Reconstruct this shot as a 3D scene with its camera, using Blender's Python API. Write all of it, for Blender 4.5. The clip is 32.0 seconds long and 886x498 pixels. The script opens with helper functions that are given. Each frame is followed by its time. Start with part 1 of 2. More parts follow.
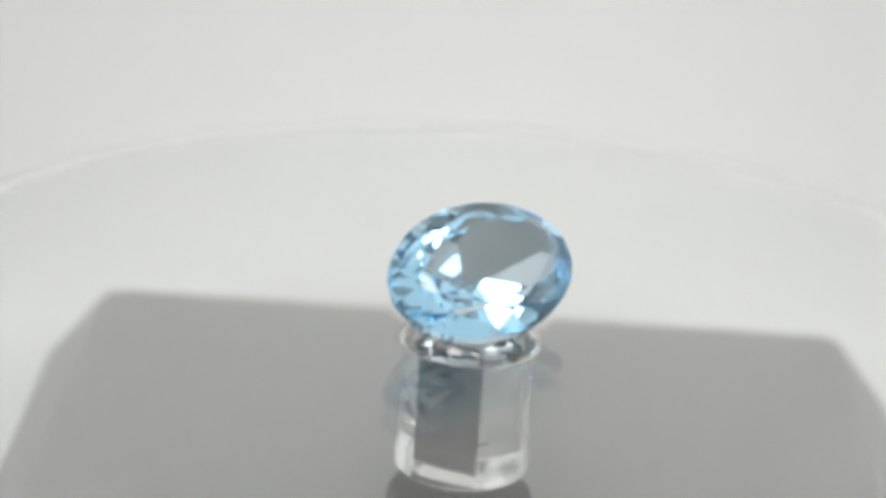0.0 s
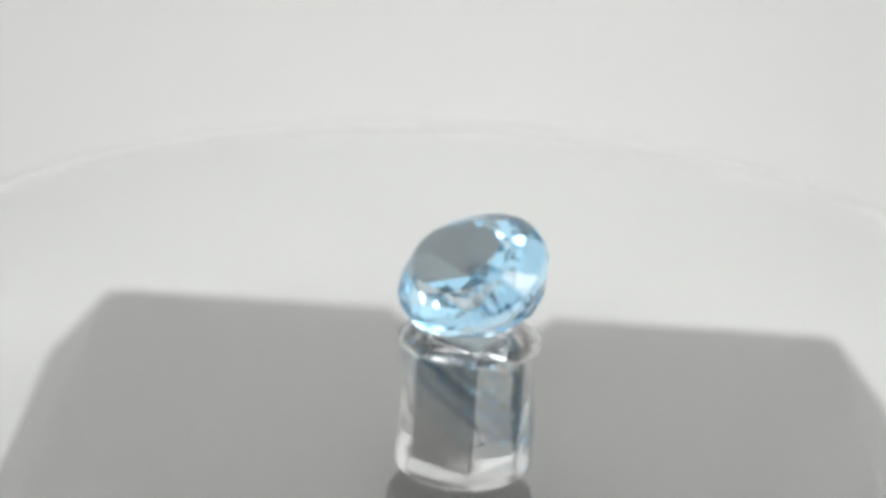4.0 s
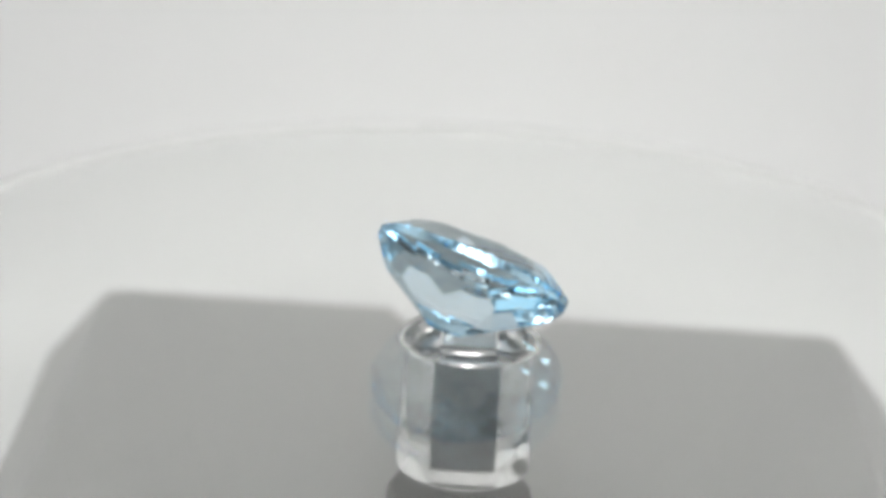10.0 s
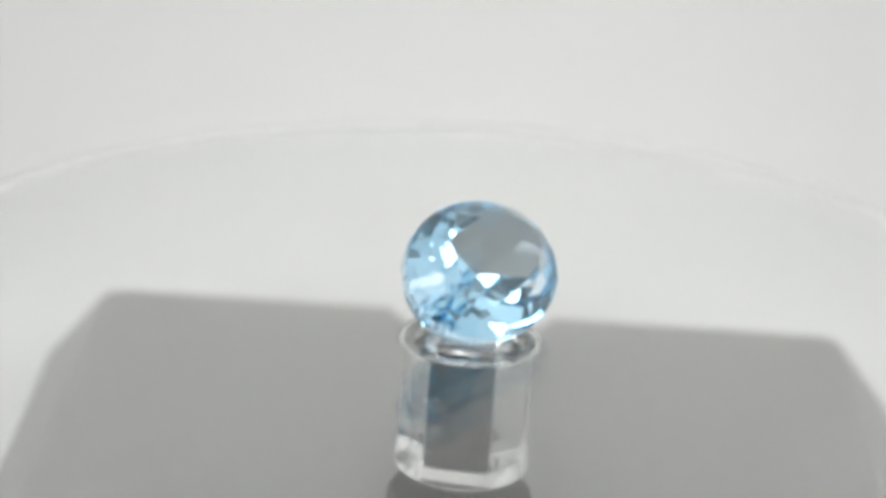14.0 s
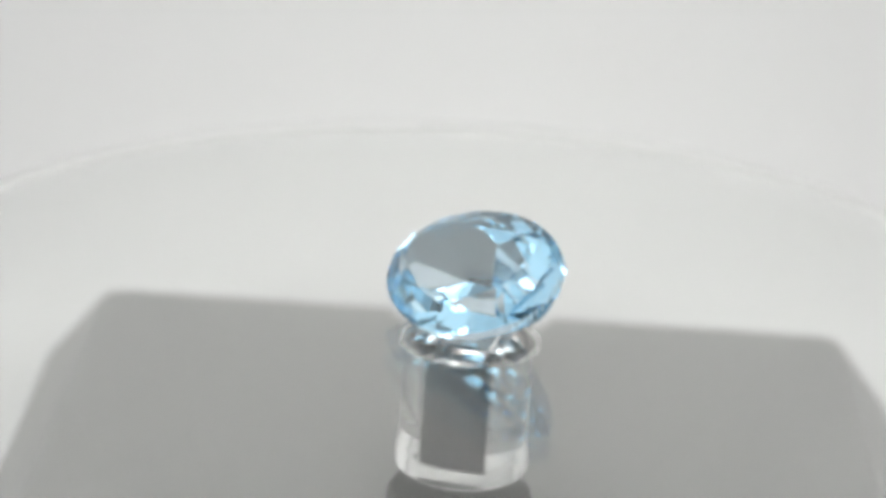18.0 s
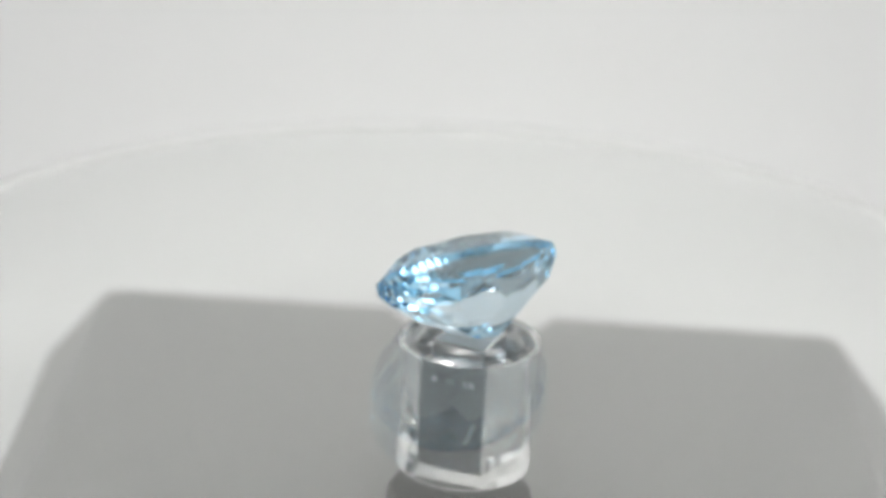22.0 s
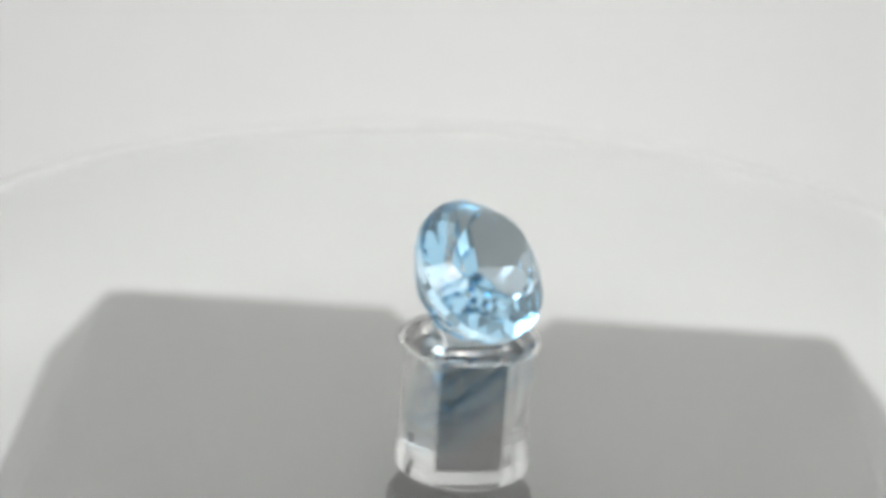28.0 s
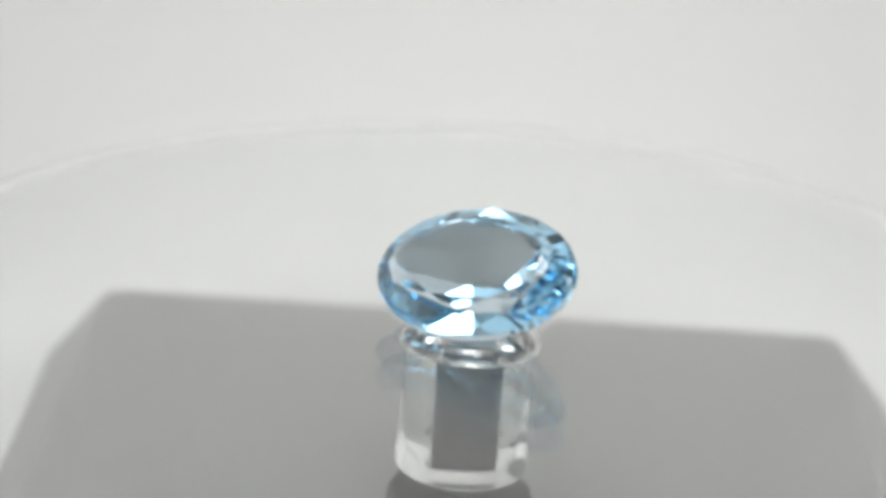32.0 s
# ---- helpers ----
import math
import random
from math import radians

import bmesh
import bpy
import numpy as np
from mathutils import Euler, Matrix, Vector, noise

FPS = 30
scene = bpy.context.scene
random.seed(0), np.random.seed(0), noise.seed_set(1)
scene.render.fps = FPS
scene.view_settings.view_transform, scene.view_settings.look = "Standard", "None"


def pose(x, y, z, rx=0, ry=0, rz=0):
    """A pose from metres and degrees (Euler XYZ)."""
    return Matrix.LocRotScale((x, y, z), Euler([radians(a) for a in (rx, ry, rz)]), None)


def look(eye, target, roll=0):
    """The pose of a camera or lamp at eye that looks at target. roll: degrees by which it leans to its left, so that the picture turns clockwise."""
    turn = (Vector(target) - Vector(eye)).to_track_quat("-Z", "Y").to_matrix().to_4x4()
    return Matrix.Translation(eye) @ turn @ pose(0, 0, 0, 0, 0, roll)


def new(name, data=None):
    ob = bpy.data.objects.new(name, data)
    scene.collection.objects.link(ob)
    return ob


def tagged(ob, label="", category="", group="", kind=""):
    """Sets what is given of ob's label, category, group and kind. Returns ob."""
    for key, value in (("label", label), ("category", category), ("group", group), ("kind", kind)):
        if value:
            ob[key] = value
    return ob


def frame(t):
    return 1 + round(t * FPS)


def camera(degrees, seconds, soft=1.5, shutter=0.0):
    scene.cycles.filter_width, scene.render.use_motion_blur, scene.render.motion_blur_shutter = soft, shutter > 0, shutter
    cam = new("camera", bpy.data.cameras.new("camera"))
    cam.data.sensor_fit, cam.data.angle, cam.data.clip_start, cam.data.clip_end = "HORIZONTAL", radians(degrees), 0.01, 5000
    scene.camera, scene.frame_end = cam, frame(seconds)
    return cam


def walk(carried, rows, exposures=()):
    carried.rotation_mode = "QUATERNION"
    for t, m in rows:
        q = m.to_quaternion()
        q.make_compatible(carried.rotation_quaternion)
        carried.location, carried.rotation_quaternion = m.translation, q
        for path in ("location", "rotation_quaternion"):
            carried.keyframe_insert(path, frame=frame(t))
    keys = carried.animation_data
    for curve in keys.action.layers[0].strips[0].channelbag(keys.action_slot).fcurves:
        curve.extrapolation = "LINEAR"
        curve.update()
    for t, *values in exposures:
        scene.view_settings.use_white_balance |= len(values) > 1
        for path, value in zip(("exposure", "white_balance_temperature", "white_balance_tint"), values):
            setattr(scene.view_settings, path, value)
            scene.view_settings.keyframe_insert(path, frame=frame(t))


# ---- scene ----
FOV = 19.55
EYE = (0.0, -0.20558, 0.08896)
AIM = (-0.00283, 0.00266, 0.00646)
ROLL = 3.5
cam = camera(FOV, 32.0, soft=4.4)
cam.data.dof.use_dof = True
cam.data.dof.focus_distance = 0.221
cam.data.dof.aperture_fstop = 15.0
walk(cam, [(0.0, look(EYE, AIM, ROLL)), (32.0, look(EYE, AIM, ROLL))], exposures=[(0.0, 0.36), (32.0, 0.36)])

scene.cycles.max_bounces = 32
scene.cycles.transmission_bounces = 32
scene.cycles.glossy_bounces = 16

# ---- light ----
world = bpy.data.worlds.new("world")
scene.world = world
world.use_nodes = True
world.node_tree.nodes["Background"].inputs["Color"].default_value = (0.8, 0.8, 0.78, 1)
world.node_tree.nodes["Background"].inputs["Strength"].default_value = 0.3

MM = 0.001
PANEL_GLOW = 7.8
FILL_GLOW = 0.77
PERIOD = 14.79      # seconds for one turn of the glass
FACING = 1.822       # second at which the gem's long axis lies across the view
TILT, SIDE = 37.92, -9.12          # lean of the gem on its pavilion


# ---- materials ----
def material(name, rough=0.5, metal=0.0):
    m = bpy.data.materials.new(name)
    m.use_nodes = True
    b = m.node_tree.nodes["Principled BSDF"]
    b.inputs["Roughness"].default_value = rough
    b.inputs["Metallic"].default_value = metal
    return m, m.node_tree, b


def grained(name, low, high, scale, rough=0.5, bump=0.05, coarse=12.0, spec=0.5):
    """A painted or moulded surface: two scales of mottling and a fine relief."""
    m, tree, b = material(name, rough)
    n = tree.nodes
    co = n.new("ShaderNodeTexCoord")
    fine, wide = n.new("ShaderNodeTexNoise"), n.new("ShaderNodeTexNoise")
    fine.inputs["Scale"].default_value, fine.inputs["Detail"].default_value = scale, 4
    wide.inputs["Scale"].default_value, wide.inputs["Detail"].default_value = coarse, 3
    mix = n.new("ShaderNodeMath")
    mix.operation = "MULTIPLY_ADD"
    mix.inputs[1].default_value = 0.4
    half = n.new("ShaderNodeMath")
    half.operation = "MULTIPLY"
    half.inputs[1].default_value = 0.6
    ramp = n.new("ShaderNodeValToRGB")
    ramp.color_ramp.elements[0].position, ramp.color_ramp.elements[1].position = 0.3, 0.7
    ramp.color_ramp.elements[0].color, ramp.color_ramp.elements[1].color = (*low, 1), (*high, 1)
    relief = n.new("ShaderNodeBump")
    relief.inputs["Strength"].default_value, relief.inputs["Distance"].default_value = bump, 0.0002
    for t in (fine, wide):
        tree.links.new(co.outputs["Object"], t.inputs["Vector"])
    tree.links.new(wide.outputs["Fac"], half.inputs[0])
    tree.links.new(fine.outputs["Fac"], mix.inputs[0])
    tree.links.new(half.outputs[0], mix.inputs[2])
    tree.links.new(mix.outputs[0], ramp.inputs["Fac"])
    tree.links.new(ramp.outputs["Color"], b.inputs["Base Color"])
    tree.links.new(fine.outputs["Fac"], relief.inputs["Height"])
    tree.links.new(relief.outputs["Normal"], b.inputs["Normal"])
    b.inputs["Specular IOR Level"].default_value = spec
    return m


def clear(name, colour, ior, rough=0.0, haze=0.0):
    m = bpy.data.materials.new(name)
    m.use_nodes = True
    tree = m.node_tree
    tree.nodes.clear()
    g, out = tree.nodes.new("ShaderNodeBsdfGlass"), tree.nodes.new("ShaderNodeOutputMaterial")
    g.inputs["Color"].default_value = (*colour, 1)
    g.inputs["IOR"].default_value, g.inputs["Roughness"].default_value = ior, rough
    tree.links.new(g.outputs[0], out.inputs["Surface"])
    if haze:      # fine scratches that scatter a little light
        d, mix = tree.nodes.new("ShaderNodeBsdfDiffuse"), tree.nodes.new("ShaderNodeMixShader")
        co, noise_ = tree.nodes.new("ShaderNodeTexCoord"), tree.nodes.new("ShaderNodeTexNoise")
        amount = tree.nodes.new("ShaderNodeMapRange")
        noise_.inputs["Scale"].default_value, noise_.inputs["Detail"].default_value = 700, 5
        amount.inputs["From Min"].default_value, amount.inputs["From Max"].default_value = 0.3, 0.7
        amount.inputs["To Min"].default_value, amount.inputs["To Max"].default_value = haze * 0.6, haze * 1.4
        d.inputs["Color"].default_value = (0.9, 0.92, 0.97, 1)
        tree.links.new(co.outputs["Object"], noise_.inputs["Vector"])
        tree.links.new(noise_.outputs["Fac"], amount.inputs["Value"])
        tree.links.new(amount.outputs["Result"], mix.inputs[0])
        tree.links.new(g.outputs[0], mix.inputs[1])
        tree.links.new(d.outputs[0], mix.inputs[2])
        tree.links.new(mix.outputs[0], out.inputs["Surface"])
    return m


def crystal(name, through_colour, within_colour, ior):
    """A gem: nearly clear straight through, coloured where light runs on inside it from facet to facet."""
    m = bpy.data.materials.new(name)
    m.use_nodes = True
    tree = m.node_tree
    tree.nodes.clear()
    n = tree.nodes
    bend, gloss, mix = n.new("ShaderNodeBsdfRefraction"), n.new("ShaderNodeBsdfGlossy"), n.new("ShaderNodeMixShader")
    fresnel, out = n.new("ShaderNodeFresnel"), n.new("ShaderNodeOutputMaterial")
    bend.inputs["Color"].default_value, gloss.inputs["Color"].default_value = (*through_colour, 1), (*within_colour, 1)
    bend.inputs["IOR"].default_value = fresnel.inputs["IOR"].default_value = ior
    bend.inputs["Roughness"].default_value = gloss.inputs["Roughness"].default_value = 0.0
    tree.links.new(fresnel.outputs[0], mix.inputs[0])
    tree.links.new(bend.outputs[0], mix.inputs[1])
    tree.links.new(gloss.outputs[0], mix.inputs[2])
    tree.links.new(mix.outputs[0], out.inputs["Surface"])
    return m


def glowing(name, colour, strength, reach=0.0, rim=0.1):
    """A lit diffuser; with a reach, brightest over the bulb in its middle and fading to the rim."""
    m = bpy.data.materials.new(name)
    m.use_nodes = True
    tree = m.node_tree
    tree.nodes.clear()
    e, out = tree.nodes.new("ShaderNodeEmission"), tree.nodes.new("ShaderNodeOutputMaterial")
    e.inputs["Color"].default_value, e.inputs["Strength"].default_value = (*colour, 1), strength
    tree.links.new(e.outputs[0], out.inputs["Surface"])
    if reach:
        co, far, fall = tree.nodes.new("ShaderNodeTexCoord"), tree.nodes.new("ShaderNodeVectorMath"), tree.nodes.new("ShaderNodeMapRange")
        far.operation = "LENGTH"
        fall.interpolation_type = "SMOOTHSTEP"
        fall.inputs["From Min"].default_value, fall.inputs["From Max"].default_value = reach * 0.5, reach
        fall.inputs["To Min"].default_value, fall.inputs["To Max"].default_value = strength, strength * rim
        oval = tree.nodes.new("ShaderNodeVectorMath")
        oval.operation = "MULTIPLY"
        oval.inputs[1].default_value = (1.0, 0.68, 1.0)
        tree.links.new(co.outputs["Object"], oval.inputs[0])
        tree.links.new(oval.outputs["Vector"], far.inputs[0])
        tree.links.new(far.outputs["Value"], fall.inputs["Value"])
        tree.links.new(fall.outputs["Result"], e.inputs["Strength"])
    return m


WHITE = grained("white_matt_lining", (0.795, 0.798, 0.80), (0.82, 0.823, 0.825), 900, 0.7, 0.05, 9, 0.2)
GREY = grained("grey_moulded_plastic", (0.298, 0.299, 0.297), (0.314, 0.315, 0.313), 2500, 0.5, 0.02, 25, 0.3)
DARK = grained("dark_grey_rubber", (0.018, 0.018, 0.018), (0.03, 0.03, 0.03), 2500, 0.6, 0.1, 60, 0.3)
SCUFF = grained("pale_scuff", (0.3, 0.32, 0.34), (0.4, 0.42, 0.44), 4000, 0.6)
LINT = grained("pale_lint", (0.6, 0.6, 0.58), (0.75, 0.75, 0.73), 4000, 0.9)
DIM_ROOM = grained("dim_room_grey", (0.24, 0.24, 0.24), (0.30, 0.30, 0.30), 600, 0.9, 0.2, 20, 0.1)
BLACK = grained("black_mark", (0.012, 0.012, 0.012), (0.02, 0.02, 0.02), 3000, 0.6)
SPINDLE = grained("dark_satin_metal", (0.01, 0.011, 0.013), (0.02, 0.021, 0.024), 3000, 0.25, 0.05, 200, 0.12)
STEEL = grained("bright_satin_steel", (0.58, 0.59, 0.60), (0.68, 0.69, 0.70), 2500, 0.18, 0.08, 150)
STEEL.node_tree.nodes["Principled BSDF"].inputs["Metallic"].default_value = 0.7
SHELL = grained("lamp_frame_white", (0.7, 0.7, 0.7), (0.76, 0.76, 0.75), 1500, 0.45, 0.05, 30)
PANE = clear("clear_plate_glass", (0.985, 0.99, 0.985), 1.5)
GROUND = clear("ground_glass_edge", (0.985, 0.985, 0.98), 1.07, 0.5)
FROSTED = clear("frosted_acrylic", (0.99, 0.99, 0.99), 1.49, 0.05, 0.2)
POLISHED = grained("polished_steel", (0.62, 0.62, 0.63), (0.68, 0.68, 0.68), 1800, 0.1, 0.02, 120)
POLISHED.node_tree.nodes["Principled BSDF"].inputs["Metallic"].default_value = 1.0
ACRYLIC = clear("clear_acrylic", (0.998, 0.996, 0.996), 1.49, 0.0, 0.03)
BORE = clear("clear_acrylic_bore", (0.995, 0.995, 0.995), 1.49)
TOPAZ = crystal("topaz_white_gloss", (0.872, 0.936, 0.974), (0.94, 0.975, 0.99), 1.62)      # reflection colour kept nearly white, so the crown mirrors the lamp untinted
TOPAZ_TINTED = crystal("topaz_tinted_gloss", (0.872, 0.936, 0.974), (0.71, 0.866, 0.945), 1.62)     # same stone; darkening along inner light paths is put into the reflection colour
LED = glowing("warm_white_diffuser", (0.985, 0.982, 0.95), PANEL_GLOW, 0.056, 0.13)
FILL_SIDE = glowing("side_fill_glow", (1.0, 0.992, 0.978), FILL_GLOW)


# ---- mesh helpers ----
def mesh_of(bm, name, mat, smooth=False):
    me = bpy.data.meshes.new(name)
    bmesh.ops.recalc_face_normals(bm, faces=bm.faces[:]) if not smooth == "keep" else None
    bm.to_mesh(me)
    bm.free()
    me.materials.append(mat)
    return me


def part(name, bm, mat, parent=None, label="", keep=False):
    """Links a bmesh as one mesh object, under a thing if one is given."""
    ob = new(name, mesh_of(bm, name, mat, "keep" if keep else False))
    if parent:
        ob.parent = parent
    return tagged(ob, label) if label else ob


def slab(x0, x1, y0, y1, z0, z1, bevel=0.0, segments=2):
    bm = bmesh.new()
    bmesh.ops.create_cube(bm, size=1)
    for v in bm.verts:
        v.co = Vector(((x0 + x1) / 2 + v.co.x * (x1 - x0), (y0 + y1) / 2 + v.co.y * (y1 - y0), (z0 + z1) / 2 + v.co.z * (z1 - z0)))
    if bevel:
        bmesh.ops.bevel(bm, geom=bm.edges[:], offset=bevel, segments=segments, affect="EDGES", profile=0.5)
    return bm


def lathe(profile, steps=128, closed_axis=True):
    """A turned solid from (radius, height) pairs in mm, listed from the top axis down to the bottom axis."""
    bm = bmesh.new()
    rings = []
    for r, z in profile:
        if r == 0:
            rings.append([bm.verts.new((0, 0, z * MM))])
        else:
            rings.append([bm.verts.new((r * MM * math.cos(2 * math.pi * k / steps), r * MM * math.sin(2 * math.pi * k / steps), z * MM)) for k in range(steps)])
    for a, b in zip(rings, rings[1:]):
        for k in range(steps):
            j = (k + 1) % steps
            quad = [a[k % len(a)], b[k % len(b)], b[j % len(b)], a[j % len(a)]]
            ring = []
            for v in quad:
                if v not in ring:
                    ring.append(v)
            if len(ring) > 2:
                f = bm.faces.new(ring)
                f.smooth = False
    return bm


def smooth_sides(ob, limit=0.9):
    """Smooths the turned sides and leaves the flat ends flat."""
    me = ob.data
    for p in me.polygons:
        p.use_smooth = abs(p.normal.z) < limit
    return ob


# ---- the light box ----
X_IN, Y_BACK, Y_FRONT, Z_FLOOR, Z_TOP, THICK = 0.130, 0.135, -0.26, -0.0280, 0.20, 0.006
COVE = 0.050


def floor_and_backdrop():
    """One white sheet: the floor, bent up in a cove, and the back wall."""
    path = [(Y_FRONT, Z_FLOOR), (-0.1, Z_FLOOR), (0.0, Z_FLOOR), (Y_BACK - COVE, Z_FLOOR)]
    for k in range(1, 17):
        a = math.pi / 2 * k / 16
        path.append((Y_BACK - COVE + COVE * math.sin(a), Z_FLOOR + COVE * (1 - math.cos(a))))
    path.append((Y_BACK, Z_TOP))
    bm = bmesh.new()
    under = [(y + (THICK if k > 4 else 0), z - (THICK if k <= 19 else 0)) for k, (y, z) in enumerate(path)]
    rows = []
    for y, z in path:
        rows.append([bm.verts.new((-X_IN, y, z)), bm.verts.new((X_IN, y, z))])
    low = []
    for y, z in under:
        low.append([bm.verts.new((-X_IN, y, z)), bm.verts.new((X_IN, y, z))])
    for a, b in zip(rows, rows[1:]):
        bm.faces.new((a[0], a[1], b[1], b[0])).smooth = True
    for a, b in zip(low, low[1:]):
        bm.faces.new((a[1], a[0], b[0], b[1])).smooth = True
    for s in (0, 1):
        for k in range(len(path) - 1):
            bm.faces.new((rows[k][s], rows[k + 1][s], low[k + 1][s], low[k][s]))
    bm.faces.new((rows[0][0], rows[0][1], low[0][1], low[0][0]))
    bm.faces.new((rows[-1][0], rows[-1][1], low[-1][1], low[-1][0]))
    ob = part("backdrop", bm, WHITE)
    return tagged(ob, "seamless white lining, floor curving up into the back wall", "backdrop", kind="structure")


floor_and_backdrop()
MOUTH = -0.09      # white side walls end here; unseen dark walls beyond stand for the dim room
for side, name in ((-1, "left"), (1, "right")):
    x0, x1 = sorted((side * X_IN, side * (X_IN + THICK)))
    tagged(part("wall_" + name, slab(x0, x1, MOUTH, Y_BACK + THICK, Z_FLOOR - THICK, Z_TOP), WHITE), "plain white side wall of the light box", "wall", kind="structure")
    tagged(part("dim_front_" + name, slab(x0, x1, Y_FRONT, MOUTH - 0.0005, Z_FLOOR - THICK, Z_TOP), DIM_ROOM), "unseen dark side wall, stand-in for the dim room before the light box", "wall", kind="structure")
# also unseen: darkens what the gem mirrors from the camera's side
tagged(part("dim_front", slab(-X_IN - THICK, X_IN + THICK, Y_FRONT - THICK, Y_FRONT, Z_FLOOR - THICK, Z_TOP), DIM_ROOM), "unseen dark front wall, stand-in for the dim room", "wall", kind="structure")
tagged(part("ceiling", slab(-X_IN - THICK, X_IN + THICK, Y_FRONT - THICK, Y_BACK + THICK, Z_TOP, Z_TOP + THICK), WHITE), "plain white ceiling of the light box", "ceiling", kind="structure")


def light_panel(name, wide, deep, glow, label, group=""):
    """A flat lamp facing down: a white frame of four bars round a diffuser."""
    lamp = new(name)
    tagged(lamp, label, "lamp", group)
    bar = 0.005
    w, d = wide / 2, deep / 2
    for x0, x1, y0, y1 in ((-w - bar, w + bar, -d - bar, -d), (-w - bar, w + bar, d, d + bar), (-w - bar, -w, -d, d), (w, w + bar, -d, d)):
        part("frame_bar", slab(x0, x1, y0, y1, -0.006, 0, 0.0008), SHELL, lamp)
    part("diffuser", slab(-w, w, -d, d, -0.004, -0.001), glow, lamp, "glowing white diffuser")
    return lamp


ceiling_lamp = light_panel("ceiling_lamp", 0.210, 0.200, LED, "flat warm-white light panel under the white ceiling")
ceiling_lamp.matrix_basis = pose(0.003, -0.060, Z_TOP)
# side fills are added, with no known source, to even out the light
for side in (-1, 1):
    strip = light_panel("side_fill", 0.190, 0.180, FILL_SIDE, "added white fill panel on a side wall, out of view", "lamps on the side walls")
    strip.matrix_basis = pose(side * X_IN, 0.035, 0.095, 0, 90 * side, 0)


# ---- the turntable's base ----
def base_body():
    """A rounded square block with a wide chamfer all round its top."""
    bm = bmesh.new()
    levels = [(38.0, 42.0, -18.0, 2.2), (38.5, 42.5, -18.15, 2.5), (44.5, 47.0, -26.3, 4.0), (44.7, 47.2, -27.5, 4.0)]
    rings = []
    for hx, hy, z, r in levels:
        ring = []
        for cx, cy, start in ((1, 1, 0), (-1, 1, 90), (-1, -1, 180), (1, -1, 270)):
            if start == 90:      # a shallow finger notch in the back edge
                for k in range(13):
                    x = 8.6 - 17.2 * k / 12
                    deep = 4.2 * (0.5 - 0.5 * math.cos(math.pi * min(1.0, (8.6 - abs(x)) / 2.4)))
                    ring.append(bm.verts.new((x * MM, (hy - deep) * MM, z * MM)))
            for k in range(9):
                a = radians(start + 90 * k / 8)
                ring.append(bm.verts.new(((cx * (hx - r) + r * math.cos(a)) * MM, (cy * (hy - r) + r * math.sin(a)) * MM, z * MM)))
        rings.append(ring)
    n = len(rings[0])
    for a, b in zip(rings, rings[1:]):
        for k in range(n):
            bm.faces.new((a[k], a[(k + 1) % n], b[(k + 1) % n], b[k]))
    bm.faces.new(rings[0])
    bm.faces.new(rings[-1])
    return bm


base = new("turntable_base")
tagged(base, "grey square turntable base with chamfered edges under the glass", "turntable base")
base.matrix_basis = pose(0, 0, -0.0005)
part("housing", base_body(), GREY, base)
smooth_sides(part("boss", lathe([(0, -16.9), (6.0, -16.9), (6.4, -17.2), (6.5, -17.99), (0, -17.99)]), DARK, base, "dark grey round boss"))
smooth_sides(part("shaft", lathe([(0, -14.45), (1.5, -14.45), (1.5, -16.9), (0, -16.9)], 32), DARK, base, "dark thin drive shaft"))

# ---- the turning glass with its hub ----
turntable = new("glass_turntable")
tagged(turntable, "round clear glass turntable plate on an acrylic hub", "turntable")
PLATE_TOP, PLATE_LOW, NECK, RIM = 0.5, -2.95, 6.25, 54.7      # heights and radii in mm
disc = smooth_sides(part("glass_plate", lathe([(0, PLATE_TOP), (RIM - 0.4, PLATE_TOP), (RIM - 0.1, PLATE_TOP - 0.1), (RIM, PLATE_TOP - 0.4), (RIM, PLATE_LOW + 0.4), (RIM - 0.1, PLATE_LOW + 0.1), (RIM - 0.4, PLATE_LOW), (NECK, PLATE_LOW)], 256), PANE, turntable, "round clear plate, polished on both faces"))
disc.visible_shadow = False
disc.data.materials.append(GROUND)
for p in disc.data.polygons:
    if abs(p.normal.z) < 0.95:
        p.material_index = 1


WOBBLE = pose(0, 0, -0.0031) @ pose(0, 0, 0, 0.2, 0.45, 0) @ pose(0, 0, 0.0031)      # the hub stands a little out of true
SQUARE = pose(0, 0, 0, 0, 0, 19.0)      # the bore's turn against the gem


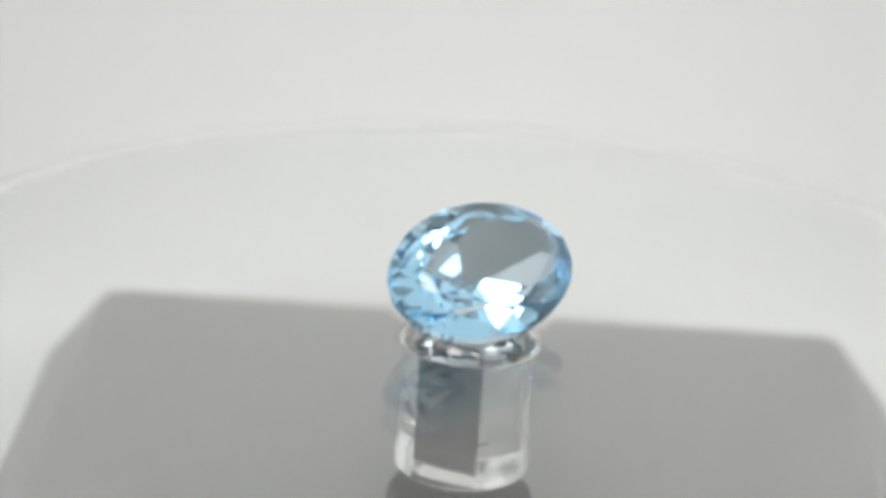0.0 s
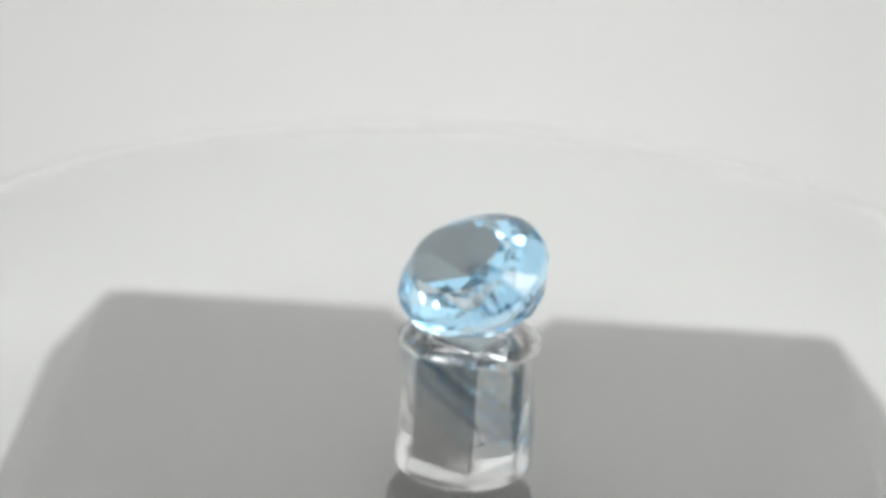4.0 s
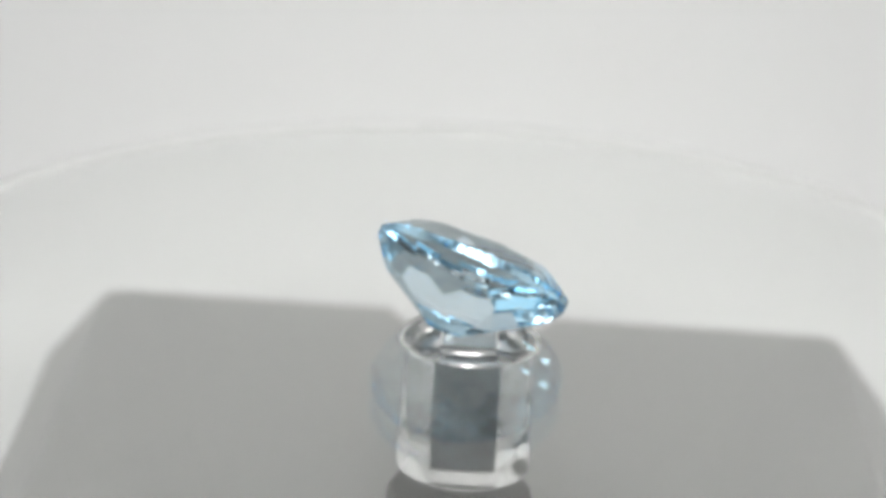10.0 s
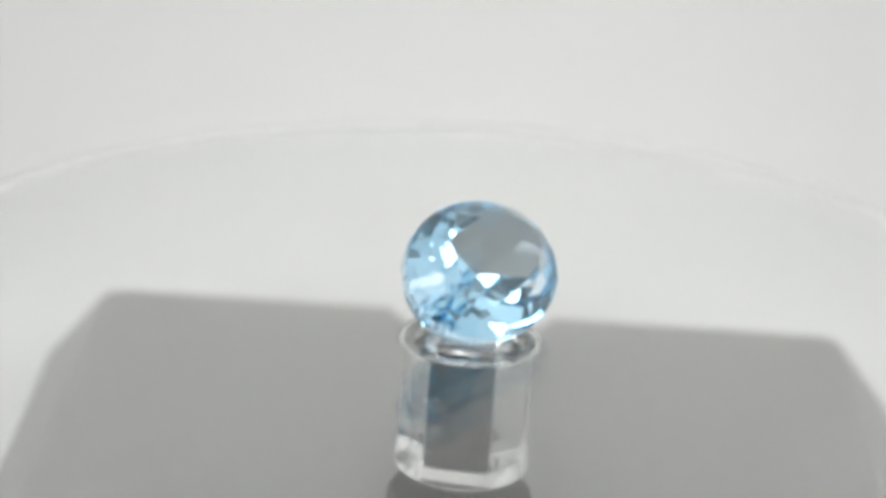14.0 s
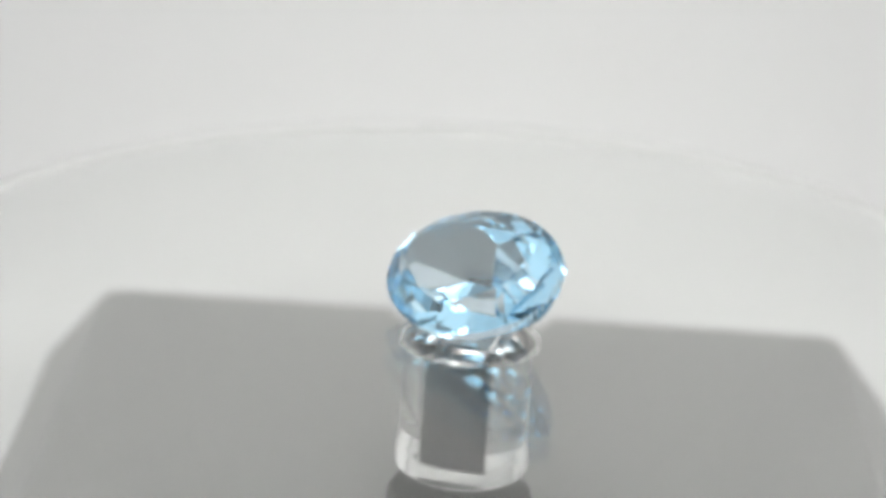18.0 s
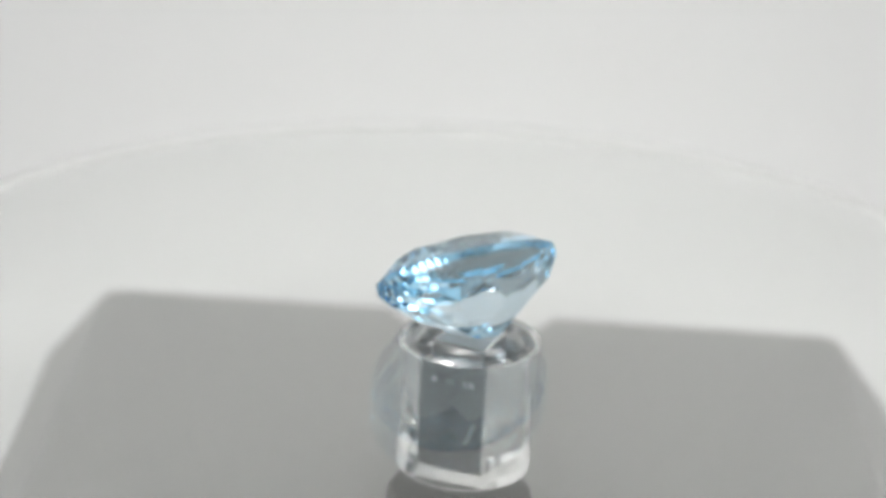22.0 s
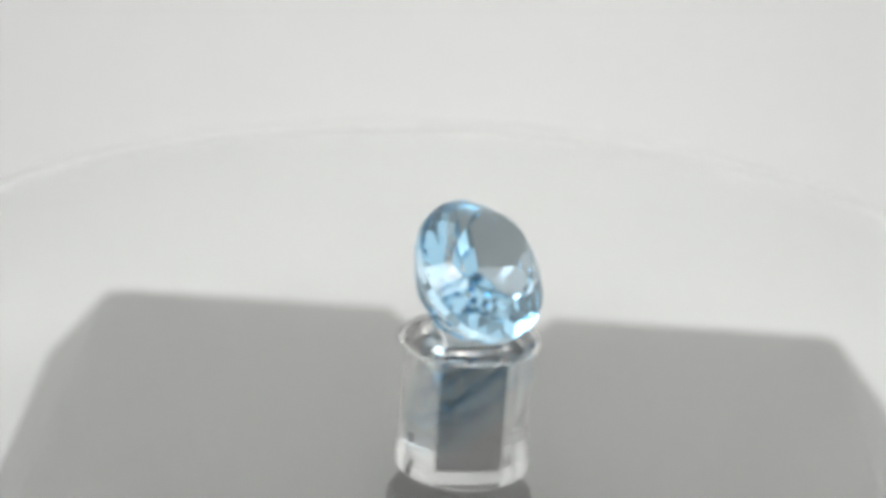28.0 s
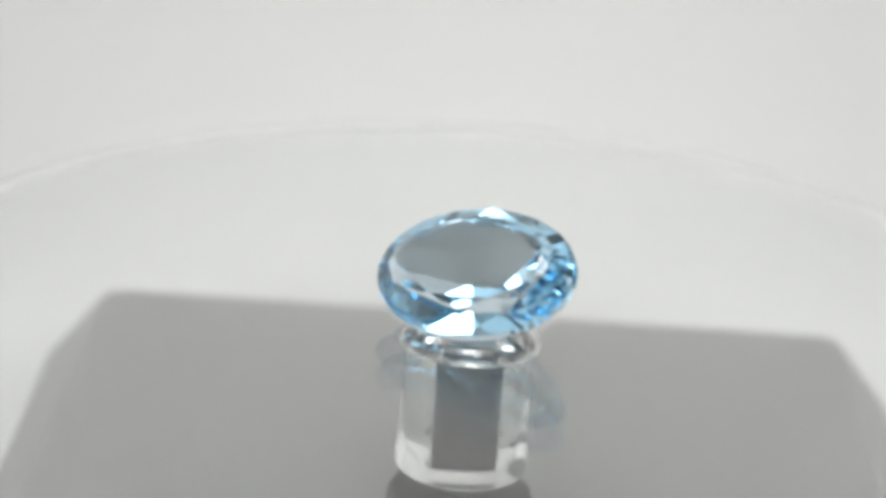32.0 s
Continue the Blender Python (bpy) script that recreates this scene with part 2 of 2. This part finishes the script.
def hub():
    """A clear turned post that grows out of the plate in a collar and a fillet, with a square hole inside that reaches up into the plate."""
    collar = [(NECK, PLATE_LOW), (NECK - 0.06, PLATE_LOW - 0.08), (NECK - 0.06, PLATE_LOW - 0.24), (NECK - 0.14, PLATE_LOW - 0.33)]
    fillet = [(NECK - 0.3 - 0.3 * math.sin(radians(a)), PLATE_LOW - 0.38 - 0.3 * (1 - math.cos(radians(a)))) for a in range(0, 91, 15)]
    bm = lathe(collar + fillet + [(5.68, -8.5), (5.76, -12.75), (5.94, -13.15), (5.97, -13.45), (5.97, -14.6), (5.85, -14.75), (0, -14.75)], 128)
    bmesh.ops.recalc_face_normals(bm, faces=bm.faces[:])
    down = max(bm.faces, key=lambda f: abs(f.normal.z) * (f.calc_center_median().z < -14.65 * MM))
    if down.normal.z > 0:
        bmesh.ops.reverse_faces(bm, faces=bm.faces[:])
    s, z0, z1 = BORE_HALF * MM, BORE_TOP * MM, -14.3 * MM
    c = 0.94      # the hole's upright edges are broken a little
    corners = ((1, c), (c, 1), (-c, 1), (-1, c), (-1, -c), (-c, -1), (c, -1), (1, -c))
    edge = 0.22 * MM      # a small chamfer round the hole's upper end
    lid = [bm.verts.new(SQUARE @ Vector((x * (s - edge), y * (s - edge), z0))) for x, y in corners]
    top = [bm.verts.new(SQUARE @ Vector((x * s, y * s, z0 - edge))) for x, y in corners]
    low = [bm.verts.new(SQUARE @ Vector((x * s, y * s, z1))) for x, y in corners]
    bore = [bm.faces.new(lid[::-1]), bm.faces.new(low)]
    for k in range(8):
        j = (k + 1) % 8
        bore.append(bm.faces.new((top[k], top[j], low[j], low[k])))
        bore.append(bm.faces.new((lid[k], lid[j], top[j], top[k])))
    for f in bore:      # the walls of the hole face into the hole
        f.normal_update()
        to_axis = Vector((0, 0, -8 * MM)) - f.calc_center_median()
        if f.normal.dot(to_axis) < 0:
            f.normal_flip()
    return bm


BORE_HALF, BORE_TOP = 2.50, -2.3
post = part("hub", hub(), ACRYLIC, turntable, "clear acrylic post with a square bore", keep=True)
for slot in (FROSTED, BORE):
    post.data.materials.append(slot)
for p in post.data.polygons:
    far, z = Vector(p.center).xy.length / MM, p.center.z / MM
    p.use_smooth = far > 4
    p.material_index = 1 if far < 4 and z > BORE_TOP - 0.21 and 0.3 < abs(p.normal.z) < 0.95 else 2 if far < 4 and z > -14.5 else 0
post.data.set_sharp_from_angle(angle=radians(24))
post.matrix_basis = WOBBLE

spindle = part("spindle", slab(-2.4 * MM, 2.4 * MM, -2.4 * MM, 2.4 * MM, -14.28 * MM, -2.7 * MM, 0.0001), SPINDLE, turntable, "dark grey square spindle inside the hub")
spindle.matrix_basis = WOBBLE @ SQUARE
part("spindle_cap", slab(-2.2 * MM, 2.2 * MM, -2.2 * MM, 2.2 * MM, -2.695 * MM, -2.55 * MM, 0.0001, 1), STEEL, spindle, "satin steel end of the spindle")
smooth_sides(part("washer", lathe([(0, -14.77), (5.2, -14.77), (5.3, -14.81), (5.3, -14.93), (0, -14.93)], 64), POLISHED, turntable, "polished steel washer under the hub"))
for az in (66.7, 246.7):      # small dark chips by two corners of the spindle's foot
    for dx, high in ((-0.3, 1.2), (0.25, 0.6)):
        chip = part("chip", slab(-0.12 * MM, 0.12 * MM, -0.05 * MM, 0.05 * MM, 0, high * MM), BLACK, post, "small dark chip at the spindle's foot")
        chip.matrix_basis = pose(0, 0, 0, 0, 0, az - 90) @ pose(dx * MM, 3.75 * MM, -13.95 * MM)
for y0, z0, wide, high, lean_ in ((-1.4, -5.6, 0.35, 0.5, 0), (-0.3, -5.6, 0.4, 0.14, 0), (0.8, -5.7, 0.2, 0.6, 0), (1.3, -5.7, 0.35, 0.6, 10), (1.5, -9.9, 0.16, 1.2, -25), (1.2, -11.0, 0.16, 0.9, -25)):
    scuff = part("scuff", slab(0, 0.03 * MM, -wide * MM / 2, wide * MM / 2, -high * MM / 2, high * MM / 2), SCUFF, spindle, "pale scuff on the spindle")
    scuff.matrix_basis = pose(2.41 * MM, y0 * MM, z0 * MM, lean_, 0, 0)


def dust():
    """A few specks of lint on the glass."""
    rng = random.Random(11)
    bm = bmesh.new()
    for _ in range(12):
        a, d, size = rng.uniform(0, 2 * math.pi), rng.uniform(9, 52), rng.uniform(0.03, 0.08)
        m = pose(d * MM * math.cos(a), d * MM * math.sin(a), (PLATE_TOP + size * 0.4) * MM, 0, 0, rng.uniform(0, 180)) @ Matrix.Diagonal((size * rng.uniform(1, 2.2) * MM, size * MM, size * 0.5 * MM, 1))
        bmesh.ops.create_icosphere(bm, subdivisions=1, radius=1.0, matrix=m)
    return bm


tagged(part("dust", dust(), LINT, turntable, "pale specks of dust on the glass"), kind="stuff")


# ---- the gem ----
lean = pose(0, 0, 0, TILT, 0, 0) @ pose(0, 0, 0, 0, SIDE, 0)


def cut(bm, at, normal):
    """Grinds one flat facet: removes all that lies outside the plane."""
    geom = bm.verts[:] + bm.edges[:] + bm.faces[:]
    out = bmesh.ops.bisect_plane(bm, geom=geom, dist=1e-5, plane_co=at, plane_no=normal, clear_outer=True)
    rim = [e for e in out["geom_cut"] if isinstance(e, bmesh.types.BMEdge)]
    if len(rim) > 2:
        bmesh.ops.contextual_create(bm, geom=rim)


def oval_gem(a=9.01, b=6.45):
    """An oval brilliant in mm: girdle, table, stars, bezels, upper and lower halves, pavilion mains."""
    bm = bmesh.new()
    count = 64
    ring = [(a * math.cos(2 * math.pi * k / count), b * math.sin(2 * math.pi * k / count)) for k in range(count)]
    up = [bm.verts.new((x, y, 12)) for x, y in ring]
    dn = [bm.verts.new((x, y, -12)) for x, y in ring]
    bm.faces.new(up), bm.faces.new(dn[::-1])
    for k in range(count):
        j = (k + 1) % count
        bm.faces.new((up[k], dn[k], dn[j], up[j]))
    bmesh.ops.recalc_face_normals(bm, faces=bm.faces[:])

    def facet(u, slope, z, inset=0.0):
        """A plane whose foot is the girdle's tangent at the angle u; slope: degrees from the girdle's plane, negative below it."""
        u = radians(u)
        n = Vector((math.cos(u) / a, math.sin(u) / b, 0)).normalized()
        foot = Vector((a * math.cos(u), b * math.sin(u), z)) - n * inset
        s = radians(abs(slope))
        cut(bm, foot, n * math.sin(s) + Vector((0, 0, math.cos(s) if slope > 0 else -math.cos(s))))

    crown, half = 2.15, 0.33
    cut(bm, Vector((0, 0, crown)), Vector((0, 0, 1)))
    for k in range(8):      # bezels, each from the girdle up to a corner of the table
        facet(22.5 + 45 * k, 34.6, half + 0.05)
    for k in range(16):     # upper halves along the girdle
        facet(11.25 + 22.5 * k, 36.0, half)
    for k in range(8):      # stars along the table's edges
        facet(45 * k, 19.3, crown, 2.9)
    for k in range(16):     # lower halves
        facet(11.25 + 22.5 * k, -53.5, -half)
    for k in range(8):      # upper mains of the pavilion
        facet(45 * k, -49.2, -half - 0.12)
    for k in range(8):      # lower mains, which meet in the keel
        u = radians(22.5 + 45 * k)
        n = Vector((math.cos(u) / a, math.sin(u) / b, 0)).normalized()
        end = abs(math.cos(u)) > 0.7
        slope = radians(33.5 if end else 36.5)
        cut(bm, Vector((0, 0, -6.85 if end else -6.3)), n * math.sin(slope) - Vector((0, 0, math.cos(slope))))
    for side in (-1, 1):    # a last pair along the keel
        cut(bm, Vector((0, 0, -6.08)), Vector((0, side * math.sin(radians(32.5)), -math.cos(radians(32.5)))))
    bmesh.ops.remove_doubles(bm, verts=bm.verts[:], dist=1e-3)
    bmesh.ops.scale(bm, vec=(MM, MM, MM), verts=bm.verts[:])
    return bm


def gem_parts(parent):
    """The ground gem, taken apart into table, crown, girdle and pavilion."""
    whole = oval_gem()
    bmesh.ops.recalc_face_normals(whole, faces=whole.faces[:])
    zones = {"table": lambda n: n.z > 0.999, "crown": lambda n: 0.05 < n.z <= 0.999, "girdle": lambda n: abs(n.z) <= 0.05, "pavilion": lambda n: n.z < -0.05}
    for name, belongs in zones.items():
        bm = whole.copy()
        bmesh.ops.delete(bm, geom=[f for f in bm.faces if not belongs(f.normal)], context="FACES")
        # one stone in two tints: white reflections above, inner darkening coloured in below
        part(name, bm, TOPAZ if name in ("table", "crown") else TOPAZ_TINTED, parent, keep=True)
    low = min((lean @ v.co).z for v in whole.verts)
    whole.free()
    return low


gem = new("gemstone")
tagged(gem, "sky-blue faceted oval gemstone leaning on the glass turntable", "gemstone")
lowest = gem_parts(gem)
GEM_OFF = (0.00036, -0.00048, -lowest + PLATE_TOP * MM + 0.00002)


# ---- what turns ----
def motions():
    rows, stone = [], []
    for k in range(65):
        t = k * 0.5
        turn = pose(0, 0, 0, 0, 0, -360.0 * (t - FACING) / PERIOD)
        rows.append((t, turn))
        stone.append((t, turn @ Matrix.Translation(GEM_OFF) @ lean))
    walk(turntable, rows)
    walk(gem, stone)


motions()
